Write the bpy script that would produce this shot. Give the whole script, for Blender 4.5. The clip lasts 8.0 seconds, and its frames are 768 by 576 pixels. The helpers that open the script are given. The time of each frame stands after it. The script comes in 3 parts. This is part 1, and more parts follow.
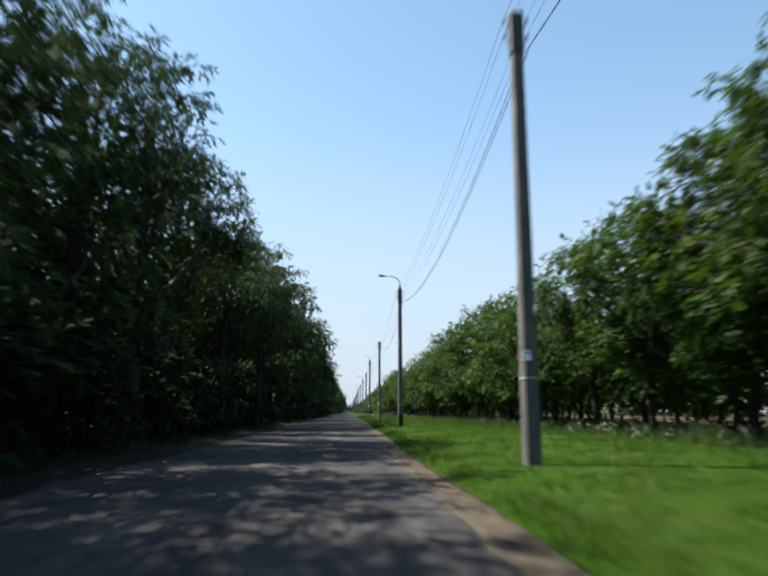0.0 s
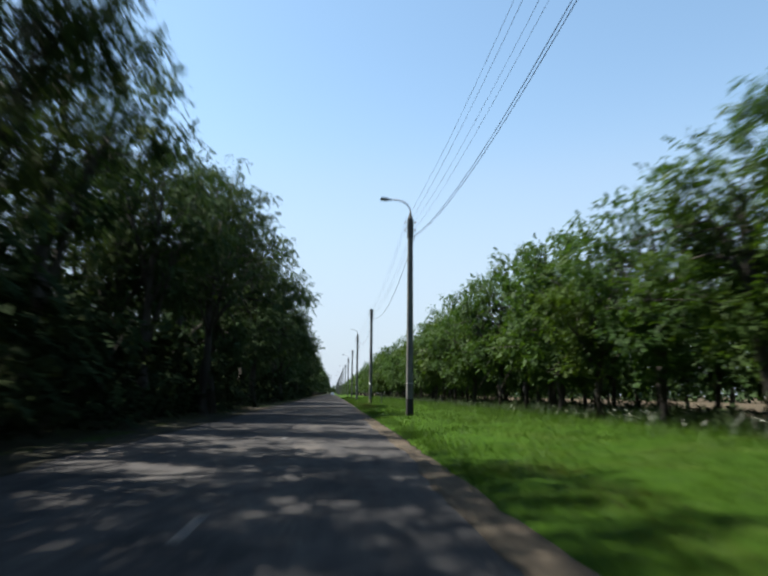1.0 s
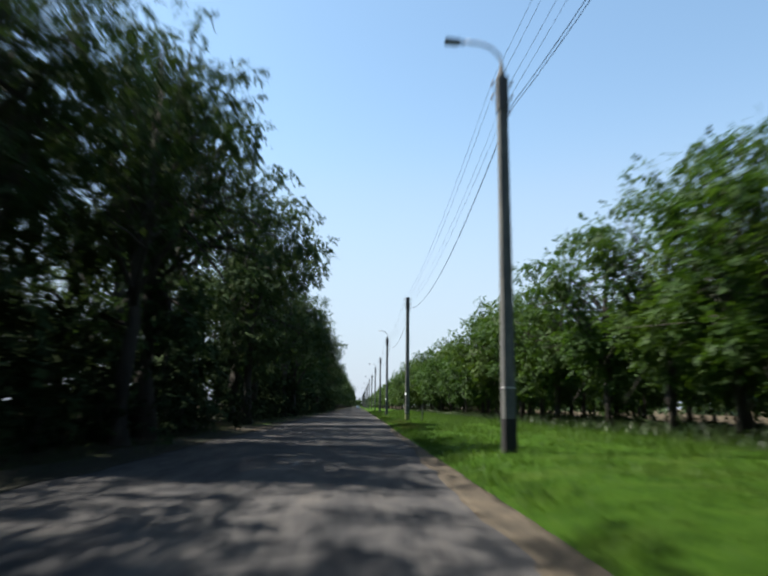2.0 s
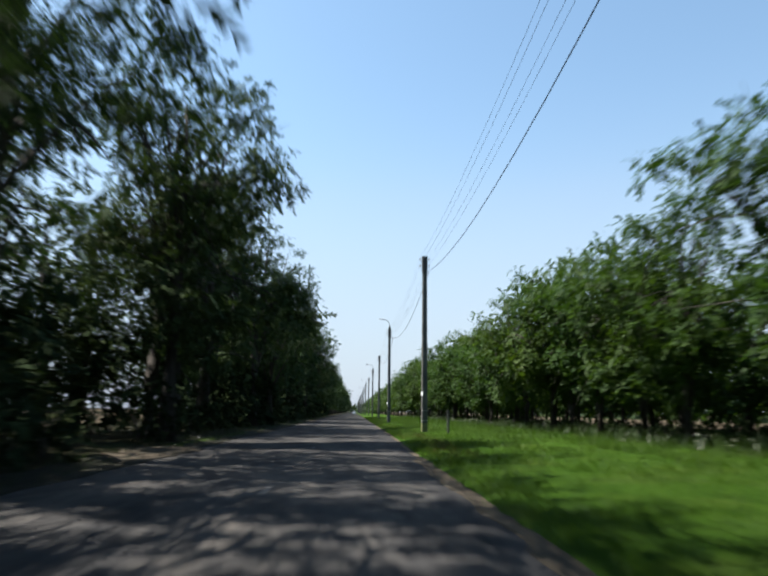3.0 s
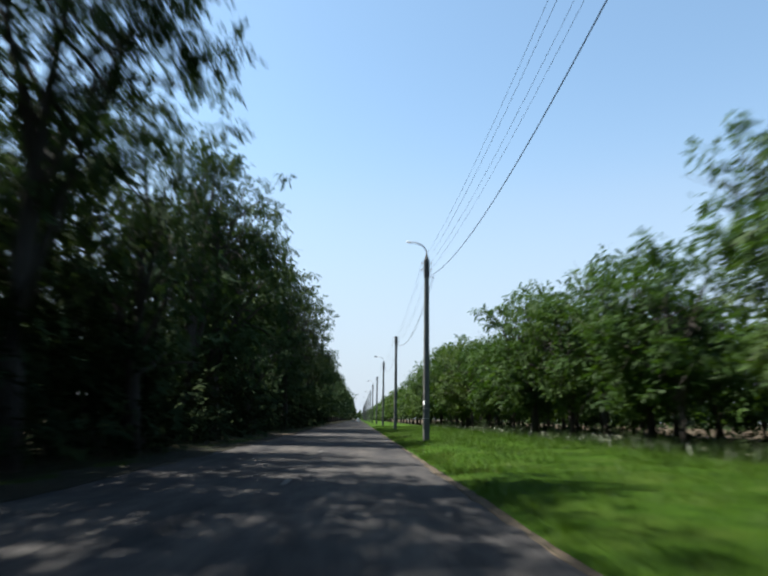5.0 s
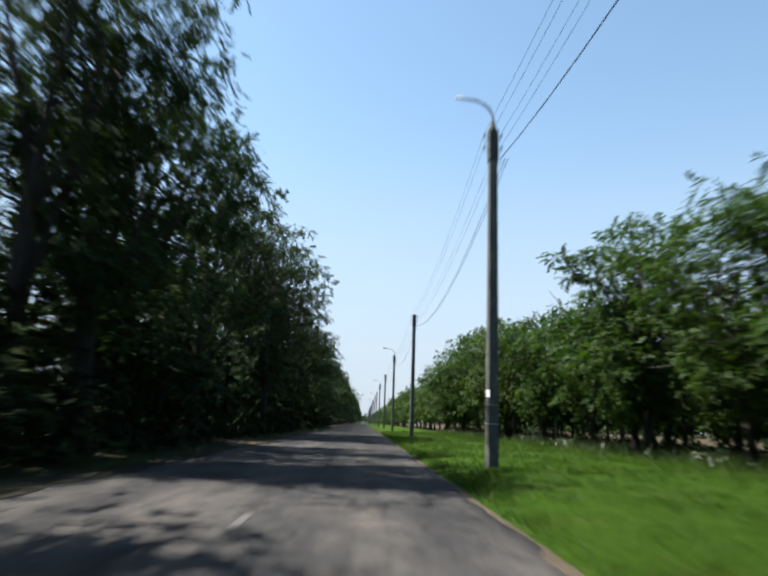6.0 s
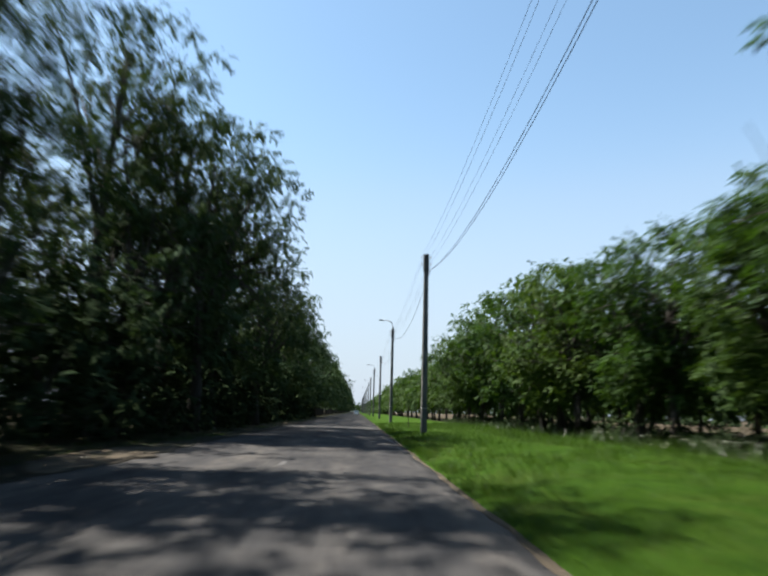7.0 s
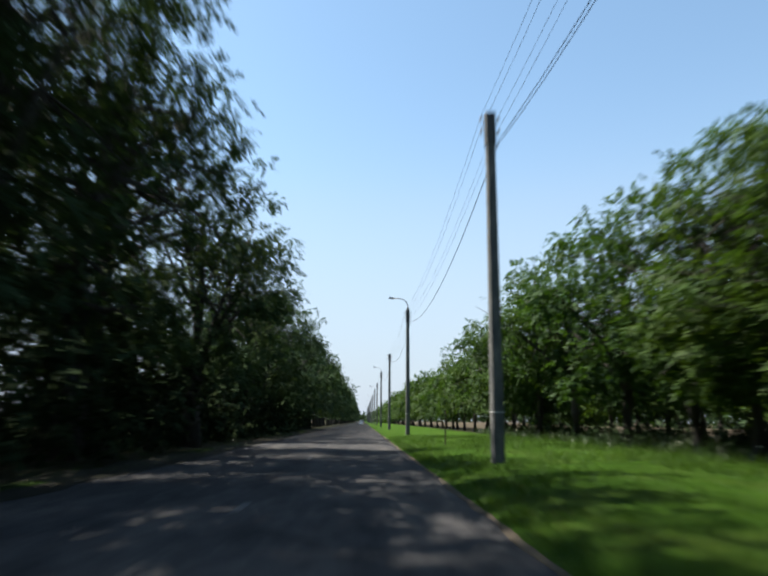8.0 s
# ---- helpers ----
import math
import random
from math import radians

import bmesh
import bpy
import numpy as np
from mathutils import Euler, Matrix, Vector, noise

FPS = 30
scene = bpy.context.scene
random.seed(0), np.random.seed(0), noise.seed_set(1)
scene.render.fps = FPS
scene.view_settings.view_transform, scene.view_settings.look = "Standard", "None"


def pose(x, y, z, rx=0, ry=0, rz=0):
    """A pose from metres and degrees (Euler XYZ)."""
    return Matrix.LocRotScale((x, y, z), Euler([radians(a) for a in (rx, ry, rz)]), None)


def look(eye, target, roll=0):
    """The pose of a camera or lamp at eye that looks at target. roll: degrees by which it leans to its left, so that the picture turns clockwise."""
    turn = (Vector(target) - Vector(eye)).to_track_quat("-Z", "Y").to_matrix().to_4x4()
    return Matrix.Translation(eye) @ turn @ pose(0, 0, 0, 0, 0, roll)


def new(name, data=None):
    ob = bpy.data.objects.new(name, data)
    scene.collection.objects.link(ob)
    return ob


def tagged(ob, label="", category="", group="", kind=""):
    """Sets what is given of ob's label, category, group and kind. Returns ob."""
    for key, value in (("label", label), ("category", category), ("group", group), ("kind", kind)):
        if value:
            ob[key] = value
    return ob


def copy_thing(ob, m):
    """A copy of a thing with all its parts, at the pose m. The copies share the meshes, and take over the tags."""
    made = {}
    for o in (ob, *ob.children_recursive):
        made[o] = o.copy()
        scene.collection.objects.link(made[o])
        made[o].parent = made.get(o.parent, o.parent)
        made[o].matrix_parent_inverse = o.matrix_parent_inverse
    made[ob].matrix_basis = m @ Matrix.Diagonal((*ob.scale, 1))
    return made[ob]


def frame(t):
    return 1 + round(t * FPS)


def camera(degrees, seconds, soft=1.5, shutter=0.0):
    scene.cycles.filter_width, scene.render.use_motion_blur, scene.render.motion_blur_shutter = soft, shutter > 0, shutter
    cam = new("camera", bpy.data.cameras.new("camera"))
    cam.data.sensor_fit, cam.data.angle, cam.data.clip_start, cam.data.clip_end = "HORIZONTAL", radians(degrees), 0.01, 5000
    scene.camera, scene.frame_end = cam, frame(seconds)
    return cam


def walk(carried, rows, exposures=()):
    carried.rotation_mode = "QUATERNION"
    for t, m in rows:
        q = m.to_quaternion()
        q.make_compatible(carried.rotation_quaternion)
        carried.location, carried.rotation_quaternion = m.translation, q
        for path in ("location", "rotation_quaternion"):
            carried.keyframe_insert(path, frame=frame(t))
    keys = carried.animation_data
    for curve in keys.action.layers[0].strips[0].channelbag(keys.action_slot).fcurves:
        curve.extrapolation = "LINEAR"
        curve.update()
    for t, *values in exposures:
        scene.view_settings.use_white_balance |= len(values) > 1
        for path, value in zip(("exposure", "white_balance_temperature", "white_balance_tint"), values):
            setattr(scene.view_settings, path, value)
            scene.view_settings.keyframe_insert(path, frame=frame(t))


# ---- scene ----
cam = camera(59.4, 8.0, soft=2.3, shutter=0.75)

# seconds, x, y, z, yaw (left +), pitch (up +), roll
PATH = [
    (0.0, 0.000, -0.00, 1.218, -2.94, 10.41, -0.03),
    (0.3, -0.034, 4.07, 1.250, -2.63, 10.81, -0.51),
    (0.5, -0.055, 6.97, 1.235, -4.03, 11.05, -0.60),
    (0.8, -0.113, 11.76, 1.250, -3.90, 9.91, -0.54),
    (1.0, -0.132, 15.00, 1.245, -4.26, 8.88, 0.54),
    (1.2, -0.131, 18.19, 1.252, -4.23, 9.69, 1.01),
    (1.5, -0.109, 22.94, 1.256, -2.70, 10.21, 1.32),
    (1.8, -0.106, 27.84, 1.255, -1.92, 9.27, 0.85),
    (2.0, -0.076, 31.13, 1.263, -2.07, 9.94, 0.61),
    (2.2, -0.058, 34.41, 1.265, -1.66, 10.08, 0.32),
    (3.3, -0.054, 52.67, 1.244, -2.58, 10.48, 0.85),
    (3.5, -0.054, 56.06, 1.246, -1.76, 10.13, 0.53),
    (3.8, -0.070, 61.34, 1.255, -1.56, 9.64, 0.48),
    (4.0, -0.067, 64.84, 1.240, -2.02, 9.94, 1.17),
    (5.3, 0.013, 87.40, 1.260, -1.98, 11.04, 0.78),
    (5.5, 0.026, 90.89, 1.258, -2.21, 10.72, 1.42),
    (5.8, 0.031, 96.16, 1.260, -1.17, 10.69, 1.83),
    (6.0, 0.058, 99.57, 1.255, -1.32, 11.28, 1.99),
    (6.3, 0.184, 104.45, 1.263, -1.12, 12.16, 1.72),
    (6.5, 0.256, 107.91, 1.263, -0.43, 12.23, 2.36),
    (7.0, 0.281, 117.05, 1.246, -1.97, 10.41, 1.53),
    (7.5, 0.308, 126.25, 1.250, -1.54, 10.32, 1.24),
    (8.0, 0.312, 135.50, 1.235, -1.71, 11.17, 0.39),
]


def eye_row(t, x, y, z, yaw, pitch, roll):
    a, b = radians(yaw), radians(pitch)
    way = Vector((-math.sin(a) * math.cos(b), math.cos(a) * math.cos(b), math.sin(b)))
    eye = Vector((x, y, z))
    return t, look(eye, eye + way * 10, roll)


walk(cam, [eye_row(*r) for r in PATH], exposures=[(0.0, 1.72), (8.0, 1.72)])

# ---- light ----
SUN_WAY = Vector((-0.7, 0.17, 1.0)).normalized()
elevation = math.asin(SUN_WAY.z)
bearing = math.atan2(SUN_WAY.x, SUN_WAY.y)
world = bpy.data.worlds.new("world")
scene.world = world
world.use_nodes = True
wn = world.node_tree.nodes
sky = wn.new("ShaderNodeTexSky")
sky.sky_type = "NISHITA"
sky.sun_disc = False
sky.sun_elevation, sky.sun_rotation = elevation, bearing
sky.altitude, sky.air_density, sky.dust_density, sky.ozone_density = 100, 1.0, 1.0, 1.0
wn["Background"].inputs["Strength"].default_value = 0.072
# humid summer air: a clear blue vault that pales towards the horizon
vault = wn.new("ShaderNodeMix")
vault.data_type, vault.blend_type = "RGBA", "MULTIPLY"
vault.inputs[0].default_value = 1.0
vault.inputs[7].default_value = (0.94, 1.1, 1.06, 1)
way = wn.new("ShaderNodeTexCoord")
height = wn.new("ShaderNodeSeparateXYZ")
thick = wn.new("ShaderNodeFloatCurve")
for p, at in zip((thick.mapping.curves[0].points[0], thick.mapping.curves[0].points[1]), ((0.0, 0.95), (1.0, 0.0))):
    p.location = at
for at in ((0.1, 0.83), (0.29, 0.43), (0.42, 0.14), (0.6, 0.07)):
    thick.mapping.curves[0].points.new(*at)
haze = wn.new("ShaderNodeMix")
haze.data_type = "RGBA"
haze.inputs[7].default_value = (2.72, 3.1, 3.68, 1)
wl = world.node_tree.links
wl.new(sky.outputs[0], vault.inputs[6])
wl.new(way.outputs["Generated"], height.inputs[0])
wl.new(height.outputs["Z"], thick.inputs["Value"])
wl.new(thick.outputs[0], haze.inputs[0])
wl.new(vault.outputs[2], haze.inputs[6])
wl.new(haze.outputs[2], wn["Background"].inputs["Color"])
sun = new("sun", bpy.data.lights.new("sun", "SUN"))
sun.data.energy, sun.data.angle, sun.data.color = 5.0, radians(0.53), (1.0, 0.95, 0.87)
sun.matrix_world = look((0, 0, 60), Vector((0, 0, 60)) - SUN_WAY)


# ---- materials ----
class Mat:
    """A principled material with a few node shorthands."""

    def __init__(self, name, rough=0.8, metal=0.0, spec=0.3):
        self.m = bpy.data.materials.new(name)
        self.m.use_nodes = True
        self.n, self.l = self.m.node_tree.nodes, self.m.node_tree.links
        self.b = self.n["Principled BSDF"]
        self.b.inputs["Roughness"].default_value = rough
        self.b.inputs["Metallic"].default_value = metal
        self.b.inputs["Specular IOR Level"].default_value = spec
        self.pos = self.n.new("ShaderNodeNewGeometry").outputs["Position"]

    def noise(self, scale, detail=4, rough=0.6, stretch=None, src=None):
        t = self.n.new("ShaderNodeTexNoise")
        t.inputs["Scale"].default_value, t.inputs["Detail"].default_value = scale, detail
        t.inputs["Roughness"].default_value = rough
        v = src or self.pos
        if stretch:
            mp = self.n.new("ShaderNodeMapping")
            mp.inputs["Scale"].default_value = stretch
            self.l.new(v, mp.inputs["Vector"])
            v = mp.outputs[0]
        self.l.new(v, t.inputs["Vector"])
        return t.outputs["Fac"]

    def ramp(self, fac, stops):
        r = self.n.new("ShaderNodeValToRGB")
        e = r.color_ramp.elements
        while len(e) < len(stops):
            e.new(0.5)
        for k, (p, c) in zip(e, stops):
            k.position, k.color = p, (*c, 1)
        self.l.new(fac, r.inputs[0])
        return r.outputs[0]

    def mix(self, fac, a, b, mode="MIX"):
        x = self.n.new("ShaderNodeMix")
        x.data_type, x.blend_type = "RGBA", mode
        for s, v in ((x.inputs[0], fac), (x.inputs[6], a), (x.inputs[7], b)):
            if isinstance(v, (int, float)):
                s.default_value = v
            elif isinstance(v, tuple):
                s.default_value = (*v, 1)
            else:
                self.l.new(v, s)
        return x.outputs[2]

    def color(self, c):
        if isinstance(c, tuple):
            self.b.inputs["Base Color"].default_value = (*c, 1)
        else:
            self.l.new(c, self.b.inputs["Base Color"])
        return self

    def bump(self, h, dist=0.01, strength=0.6):
        x = self.n.new("ShaderNodeBump")
        x.inputs["Distance"].default_value, x.inputs["Strength"].default_value = dist, strength
        self.l.new(h, x.inputs["Height"])
        self.l.new(x.outputs[0], self.b.inputs["Normal"])
        return self


def leaf_material(name, dark, mid, light, through_color, share, rough=0.45, spec=0.35):
    k = Mat(name, rough, 0, spec)
    geo = k.n.new("ShaderNodeNewGeometry")
    info = k.n.new("ShaderNodeObjectInfo")
    col = k.ramp(geo.outputs["Random Per Island"], [(0.0, dark), (0.55, mid), (1.0, light)])
    tint = k.ramp(info.outputs["Random"], [(0.0, (0.82, 0.9, 0.8)), (0.5, (1, 1, 1)), (1.0, (1.18, 1.06, 0.85))])
    big = k.ramp(k.noise(0.6, 2), [(0.35, (0.8, 0.88, 0.85)), (0.65, (1.12, 1.08, 0.9))])
    col = k.mix(1.0, k.mix(1.0, col, tint, "MULTIPLY"), big, "MULTIPLY")
    k.color(col)
    tr = k.n.new("ShaderNodeBsdfTranslucent")
    k.l.new(k.mix(1.0, col, through_color, "MULTIPLY"), tr.inputs[0])
    ms = k.n.new("ShaderNodeMixShader")
    ms.inputs[0].default_value = share
    k.l.new(k.b.outputs[0], ms.inputs[1])
    k.l.new(tr.outputs[0], ms.inputs[2])
    k.l.new(ms.outputs[0], k.n["Material Output"].inputs["Surface"])
    return k.m


LEAF_LEFT = leaf_material("leaf_dark_green", (0.0235, 0.0385, 0.02), (0.03, 0.0478, 0.0242), (0.038, 0.0585, 0.029), (1.25, 1.4, 0.75), 0.16, 0.8, 0.04)
# undergrowth leaves: a darker green with the shade below the crowns painted in
LEAF_SHRUB_SHADE = leaf_material("leaf_shrub_green_shaded", (0.011, 0.018, 0.0095), (0.0165, 0.026, 0.013), (0.023, 0.034, 0.017), (1.2, 1.3, 0.8), 0.04, 0.9, 0.02)
LEAF_RIGHT = leaf_material("leaf_walnut_green", (0.0195, 0.0395, 0.0112), (0.0265, 0.053, 0.0136), (0.041, 0.0735, 0.0188), (1.4, 1.45, 0.55), 0.34, 0.62, 0.12)
GRASS_BLADE = leaf_material("grass_blade_green", (0.01705, 0.04213, 0.003611), (0.02708, 0.06319, 0.005015), (0.04614, 0.08425, 0.009027), (1.4, 1.5, 0.6), 0.3, 0.6, 0.15)
WEED = leaf_material("weed_leaf_green", (0.01181, 0.02423, 0.004828), (0.01929, 0.03859, 0.007531), (0.03757, 0.05908, 0.01606), (1.4, 1.5, 0.6), 0.25)

DRY = leaf_material("grass_blade_dry", (0.0425, 0.0425, 0.0153), (0.06375, 0.0561, 0.0238), (0.085, 0.07225, 0.034), (1.3, 1.2, 0.8), 0.3, 0.7, 0.05)

BLOSSOM = leaf_material("flower_pale", (0.35, 0.36, 0.33), (0.5, 0.5, 0.46), (0.65, 0.64, 0.6), (1, 1, 0.9), 0.3)
k = Mat("bark_dark_brown", 0.92)
k.color(k.ramp(k.noise(5, 6, 0.7, (1, 1, 0.2)), [(0.3, (0.014, 0.012, 0.01)), (0.55, (0.03, 0.026, 0.021)), (0.75, (0.055, 0.048, 0.04))]))
BARK = k.bump(k.noise(14, 5, 0.7, (1, 1, 0.18)), 0.03, 0.9).m

k = Mat("asphalt_worn_grey", 0.95, 0, 0.05)
fine = k.ramp(k.noise(60, 3, 0.8), [(0.35, (0.0258, 0.0254, 0.0256)), (0.65, (0.0565, 0.0545, 0.0538))])
wide = k.ramp(k.noise(0.9, 5, 0.65, (1, 0.25, 1)), [(0.33, (0.56, 0.58, 0.61)), (0.5, (1, 1, 1)), (0.68, (1.45, 1.4, 1.33))])
mottle = k.ramp(k.noise(3.4, 4, 0.7, (1, 0.55, 1)), [(0.34, (0.74, 0.75, 0.77)), (0.5, (1, 1, 1)), (0.64, (1.22, 1.19, 1.15))])
wide = k.mix(1.0, wide, mottle, "MULTIPLY")
track = k.ramp(k.noise(1.1, 2, 0.5, (1, 0.012, 1)), [(0.35, (0.82, 0.83, 0.85)), (0.6, (1.1, 1.08, 1.05))])
crack = k.n.new("ShaderNodeTexVoronoi")
crack.feature = "DISTANCE_TO_EDGE"
crack.inputs["Scale"].default_value = 0.55
warp = k.n.new("ShaderNodeVectorMath")
warp.operation = "MULTIPLY_ADD"
warp_noise = k.n.new("ShaderNodeTexNoise")
warp_noise.inputs["Scale"].default_value, warp_noise.inputs["Detail"].default_value = 1.6, 5
k.l.new(k.pos, warp_noise.inputs["Vector"])
k.l.new(warp_noise.outputs["Color"], warp.inputs[0])
warp.inputs[1].default_value = (1.3, 1.3, 0)
k.l.new(k.pos, warp.inputs[2])
k.l.new(warp.outputs[0], crack.inputs["Vector"])
crk = k.ramp(crack.outputs["Distance"], [(0.0, (0.62, 0.62, 0.62)), (0.014, (1, 1, 1))])
k.color(k.mix(1.0, k.mix(1.0, k.mix(1.0, fine, wide, "MULTIPLY"), track, "MULTIPLY"), crk, "MULTIPLY"))
ASPHALT = k.bump(k.noise(85, 3, 0.8), 0.006, 0.7).m

k = Mat("road_paint_worn_white", 0.85)
k.color(k.mix(k.ramp(k.noise(7, 6, 0.75), [(0.5, (0, 0, 0)), (0.72, (1, 1, 1))]), (0.05, 0.048, 0.046), (0.095, 0.092, 0.088)))
PAINT = k.m

k = Mat("sandy_gravel", 0.95, 0, 0.05)
sand = k.ramp(k.noise(45, 4, 0.75), [(0.3, (0.0357, 0.02975, 0.0221)), (0.55, (0.0748, 0.0629, 0.0476)), (0.75, (0.1275, 0.1088, 0.0833))])
k.color(k.mix(1.0, sand, k.ramp(k.noise(2.2, 6, 0.75), [(0.36, (0.5, 0.53, 0.55)), (0.62, (1.15, 1.1, 1.05))]), "MULTIPLY"))
SAND = k.bump(k.noise(50, 4, 0.8), 0.02, 0.8).m

k = Mat("meadow_soil_grass_and_shade", 0.95, 0, 0.03)
green = k.ramp(k.noise(9, 6, 0.75), [(0.3, (0.01504, 0.03711, 0.003611)), (0.5, (0.02407, 0.05717, 0.005015)), (0.72, (0.04213, 0.07523, 0.009027))])
green = k.mix(k.ramp(k.noise(0.45, 4, 0.6), [(0.5, (0, 0, 0)), (0.72, (0.5, 0.5, 0.5))]), green, (0.055, 0.07, 0.016))
green = k.mix(1.0, green, k.ramp(k.noise(1.6, 5, 0.7), [(0.36, (0.72, 0.75, 0.8)), (0.5, (1, 1, 1)), (0.66, (1.22, 1.12, 1.2))]), "MULTIPLY")
# soil under the trees, its colour lowered to include their shade
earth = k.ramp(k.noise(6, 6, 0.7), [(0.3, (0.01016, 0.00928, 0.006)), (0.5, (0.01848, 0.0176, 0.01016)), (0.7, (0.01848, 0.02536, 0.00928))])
straw = k.ramp(k.noise(0.8, 5, 0.7, (0.6, 0.18, 0.6)), [(0.3, (0.041, 0.033, 0.0215)), (0.7, (0.066, 0.0535, 0.036))])
sep = k.n.new("ShaderNodeSeparateXYZ")
k.l.new(k.pos, sep.inputs[0])


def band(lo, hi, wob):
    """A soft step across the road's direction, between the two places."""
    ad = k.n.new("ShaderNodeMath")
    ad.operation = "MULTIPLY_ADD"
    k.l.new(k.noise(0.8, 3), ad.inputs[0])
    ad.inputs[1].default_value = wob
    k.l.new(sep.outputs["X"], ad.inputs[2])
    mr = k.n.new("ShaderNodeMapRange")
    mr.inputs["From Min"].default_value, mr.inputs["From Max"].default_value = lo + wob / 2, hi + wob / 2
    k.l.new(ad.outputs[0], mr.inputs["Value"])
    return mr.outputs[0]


# the darkened earth lies below the left and the right tree rows
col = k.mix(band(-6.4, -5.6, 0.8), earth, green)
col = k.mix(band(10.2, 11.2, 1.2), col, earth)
col = k.mix(band(16.5, 18, 1.5), col, straw)
col = k.mix(band(-19, -17, 1.5), straw, col)
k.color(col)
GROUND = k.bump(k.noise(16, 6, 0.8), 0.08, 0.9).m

# litter kept nearly black: the tree shade is put into its colour
k = Mat("litter_with_shade", 0.95, 0, 0.1)
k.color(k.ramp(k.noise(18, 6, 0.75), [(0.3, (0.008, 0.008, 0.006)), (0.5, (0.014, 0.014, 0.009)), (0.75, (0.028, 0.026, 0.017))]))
LITTER_SHADE = k.bump(k.noise(35, 5, 0.8), 0.03, 0.9).m
k = Mat("concrete_weathered_grey", 0.9, 0, 0.2)
c1 = k.ramp(k.noise(4, 6, 0.7, (1.35, 1.38, 0.355)), [(0.3, (0.0506, 0.05244, 0.05152)), (0.5, (0.0782, 0.08004, 0.07728)), (0.62, (0.1104, 0.1086, 0.09752)), (0.78, (0.1564, 0.1527, 0.138))])
k.color(k.mix(1.0, c1, k.ramp(k.noise(40, 3), [(0.35, (0.85, 0.85, 0.85)), (0.65, (1.08, 1.08, 1.08))]), "MULTIPLY"))
CONCRETE = k.bump(k.noise(30, 5, 0.7), 0.008, 0.6).m
k = Mat("bitumen_black_coat", 0.8)
k.color(k.ramp(k.noise(12, 5), [(0.3, (0.007, 0.007, 0.007)), (0.7, (0.018, 0.017, 0.016))]))
BITUMEN = k.m
k = Mat("moss_stain_yellow_green", 0.95)
k.color(k.ramp(k.noise(10, 5), [(0.35, (0.08, 0.095, 0.035)), (0.6, (0.15, 0.15, 0.07)), (0.8, (0.2, 0.2, 0.16))]))
MOSS = k.m
k = Mat("steel_dark_sleeve", 0.7, 0.3)
k.color(k.ramp(k.noise(10, 5), [(0.3, (0.028, 0.03, 0.03)), (0.7, (0.06, 0.06, 0.058))]))
STEEL = k.m
k = Mat("galvanised_steel", 0.65, 0.4)
k.color(k.ramp(k.noise(15, 4), [(0.3, (0.2, 0.2, 0.2)), (0.7, (0.34, 0.34, 0.34))]))
GALV = k.m
LAMP_BODY = Mat("lamp_housing_grey", 0.5, 0.2).color((0.05, 0.05, 0.055)).m
LAMP_GLASS = Mat("lamp_cover_cloudy", 0.25, 0, 0.5).color((0.09, 0.09, 0.09)).m
PORCELAIN = Mat("insulator_porcelain", 0.25, 0, 0.5).color((0.2, 0.16, 0.13)).m
WIRE = Mat("wire_aluminium_dull", 0.6, 0.5).color((0.13, 0.13, 0.13)).m
CABLE = Mat("cable_black_sheath", 0.7).color((0.03, 0.03, 0.03)).m
k = Mat("band_painted_white", 0.8)
k.color(k.ramp(k.noise(20, 4), [(0.4, (0.12, 0.12, 0.12)), (0.6, (0.32, 0.32, 0.31))]))
WHITE_BAND = k.m
PLATE_WHITE = Mat("plate_enamel_white", 0.4).color((0.72, 0.74, 0.76)).m
PLATE_BLUE = Mat("plate_enamel_blue", 0.4).color((0.12, 0.33, 0.6)).m
CAR_PAINT = Mat("car_paint_white", 0.35, 0.0, 0.5).color((0.8, 0.8, 0.8)).m
CAR_GLASS = Mat("car_glass_dark", 0.08, 0, 0.5).color((0.02, 0.025, 0.03)).m
RUBBER = Mat("tyre_rubber", 0.9).color((0.02, 0.02, 0.02)).m
TAIL_RED = Mat("tail_light_red", 0.3).color((0.5, 0.02, 0.02)).m


# ---- mesh helpers ----
def link_mesh(name, verts, faces, material, parent=None, label="", smooth=False):
    me = bpy.data.meshes.new(name)
    if isinstance(verts, np.ndarray):
        verts, faces = np.asarray(verts, np.float32), np.asarray(faces, np.int32)
        n, side = len(faces), faces.shape[1]
        me.vertices.add(len(verts))
        me.vertices.foreach_set("co", verts.ravel())
        me.loops.add(n * side)
        me.loops.foreach_set("vertex_index", faces.ravel())
        me.polygons.add(n)
        me.polygons.foreach_set("loop_start", np.arange(0, n * side, side, dtype=np.int32))
        me.update(calc_edges=True)
    else:
        me.from_pydata(verts, [], faces)
    me.materials.append(material)
    if smooth:
        me.polygons.foreach_set("use_smooth", [True] * len(me.polygons))
    ob = new(name, me)
    if parent:
        ob.parent = parent
    if label:
        tagged(ob, label)
    return ob


def part(name, bm, material, parent, label="", smooth=False):
    me = bpy.data.meshes.new(name)
    bm.to_mesh(me)
    bm.free()
    me.materials.append(material)
    if smooth:
        me.polygons.foreach_set("use_smooth", [True] * len(me.polygons))
    ob = new(name, me)
    ob.parent = parent
    if label:
        tagged(ob, label)
    return ob


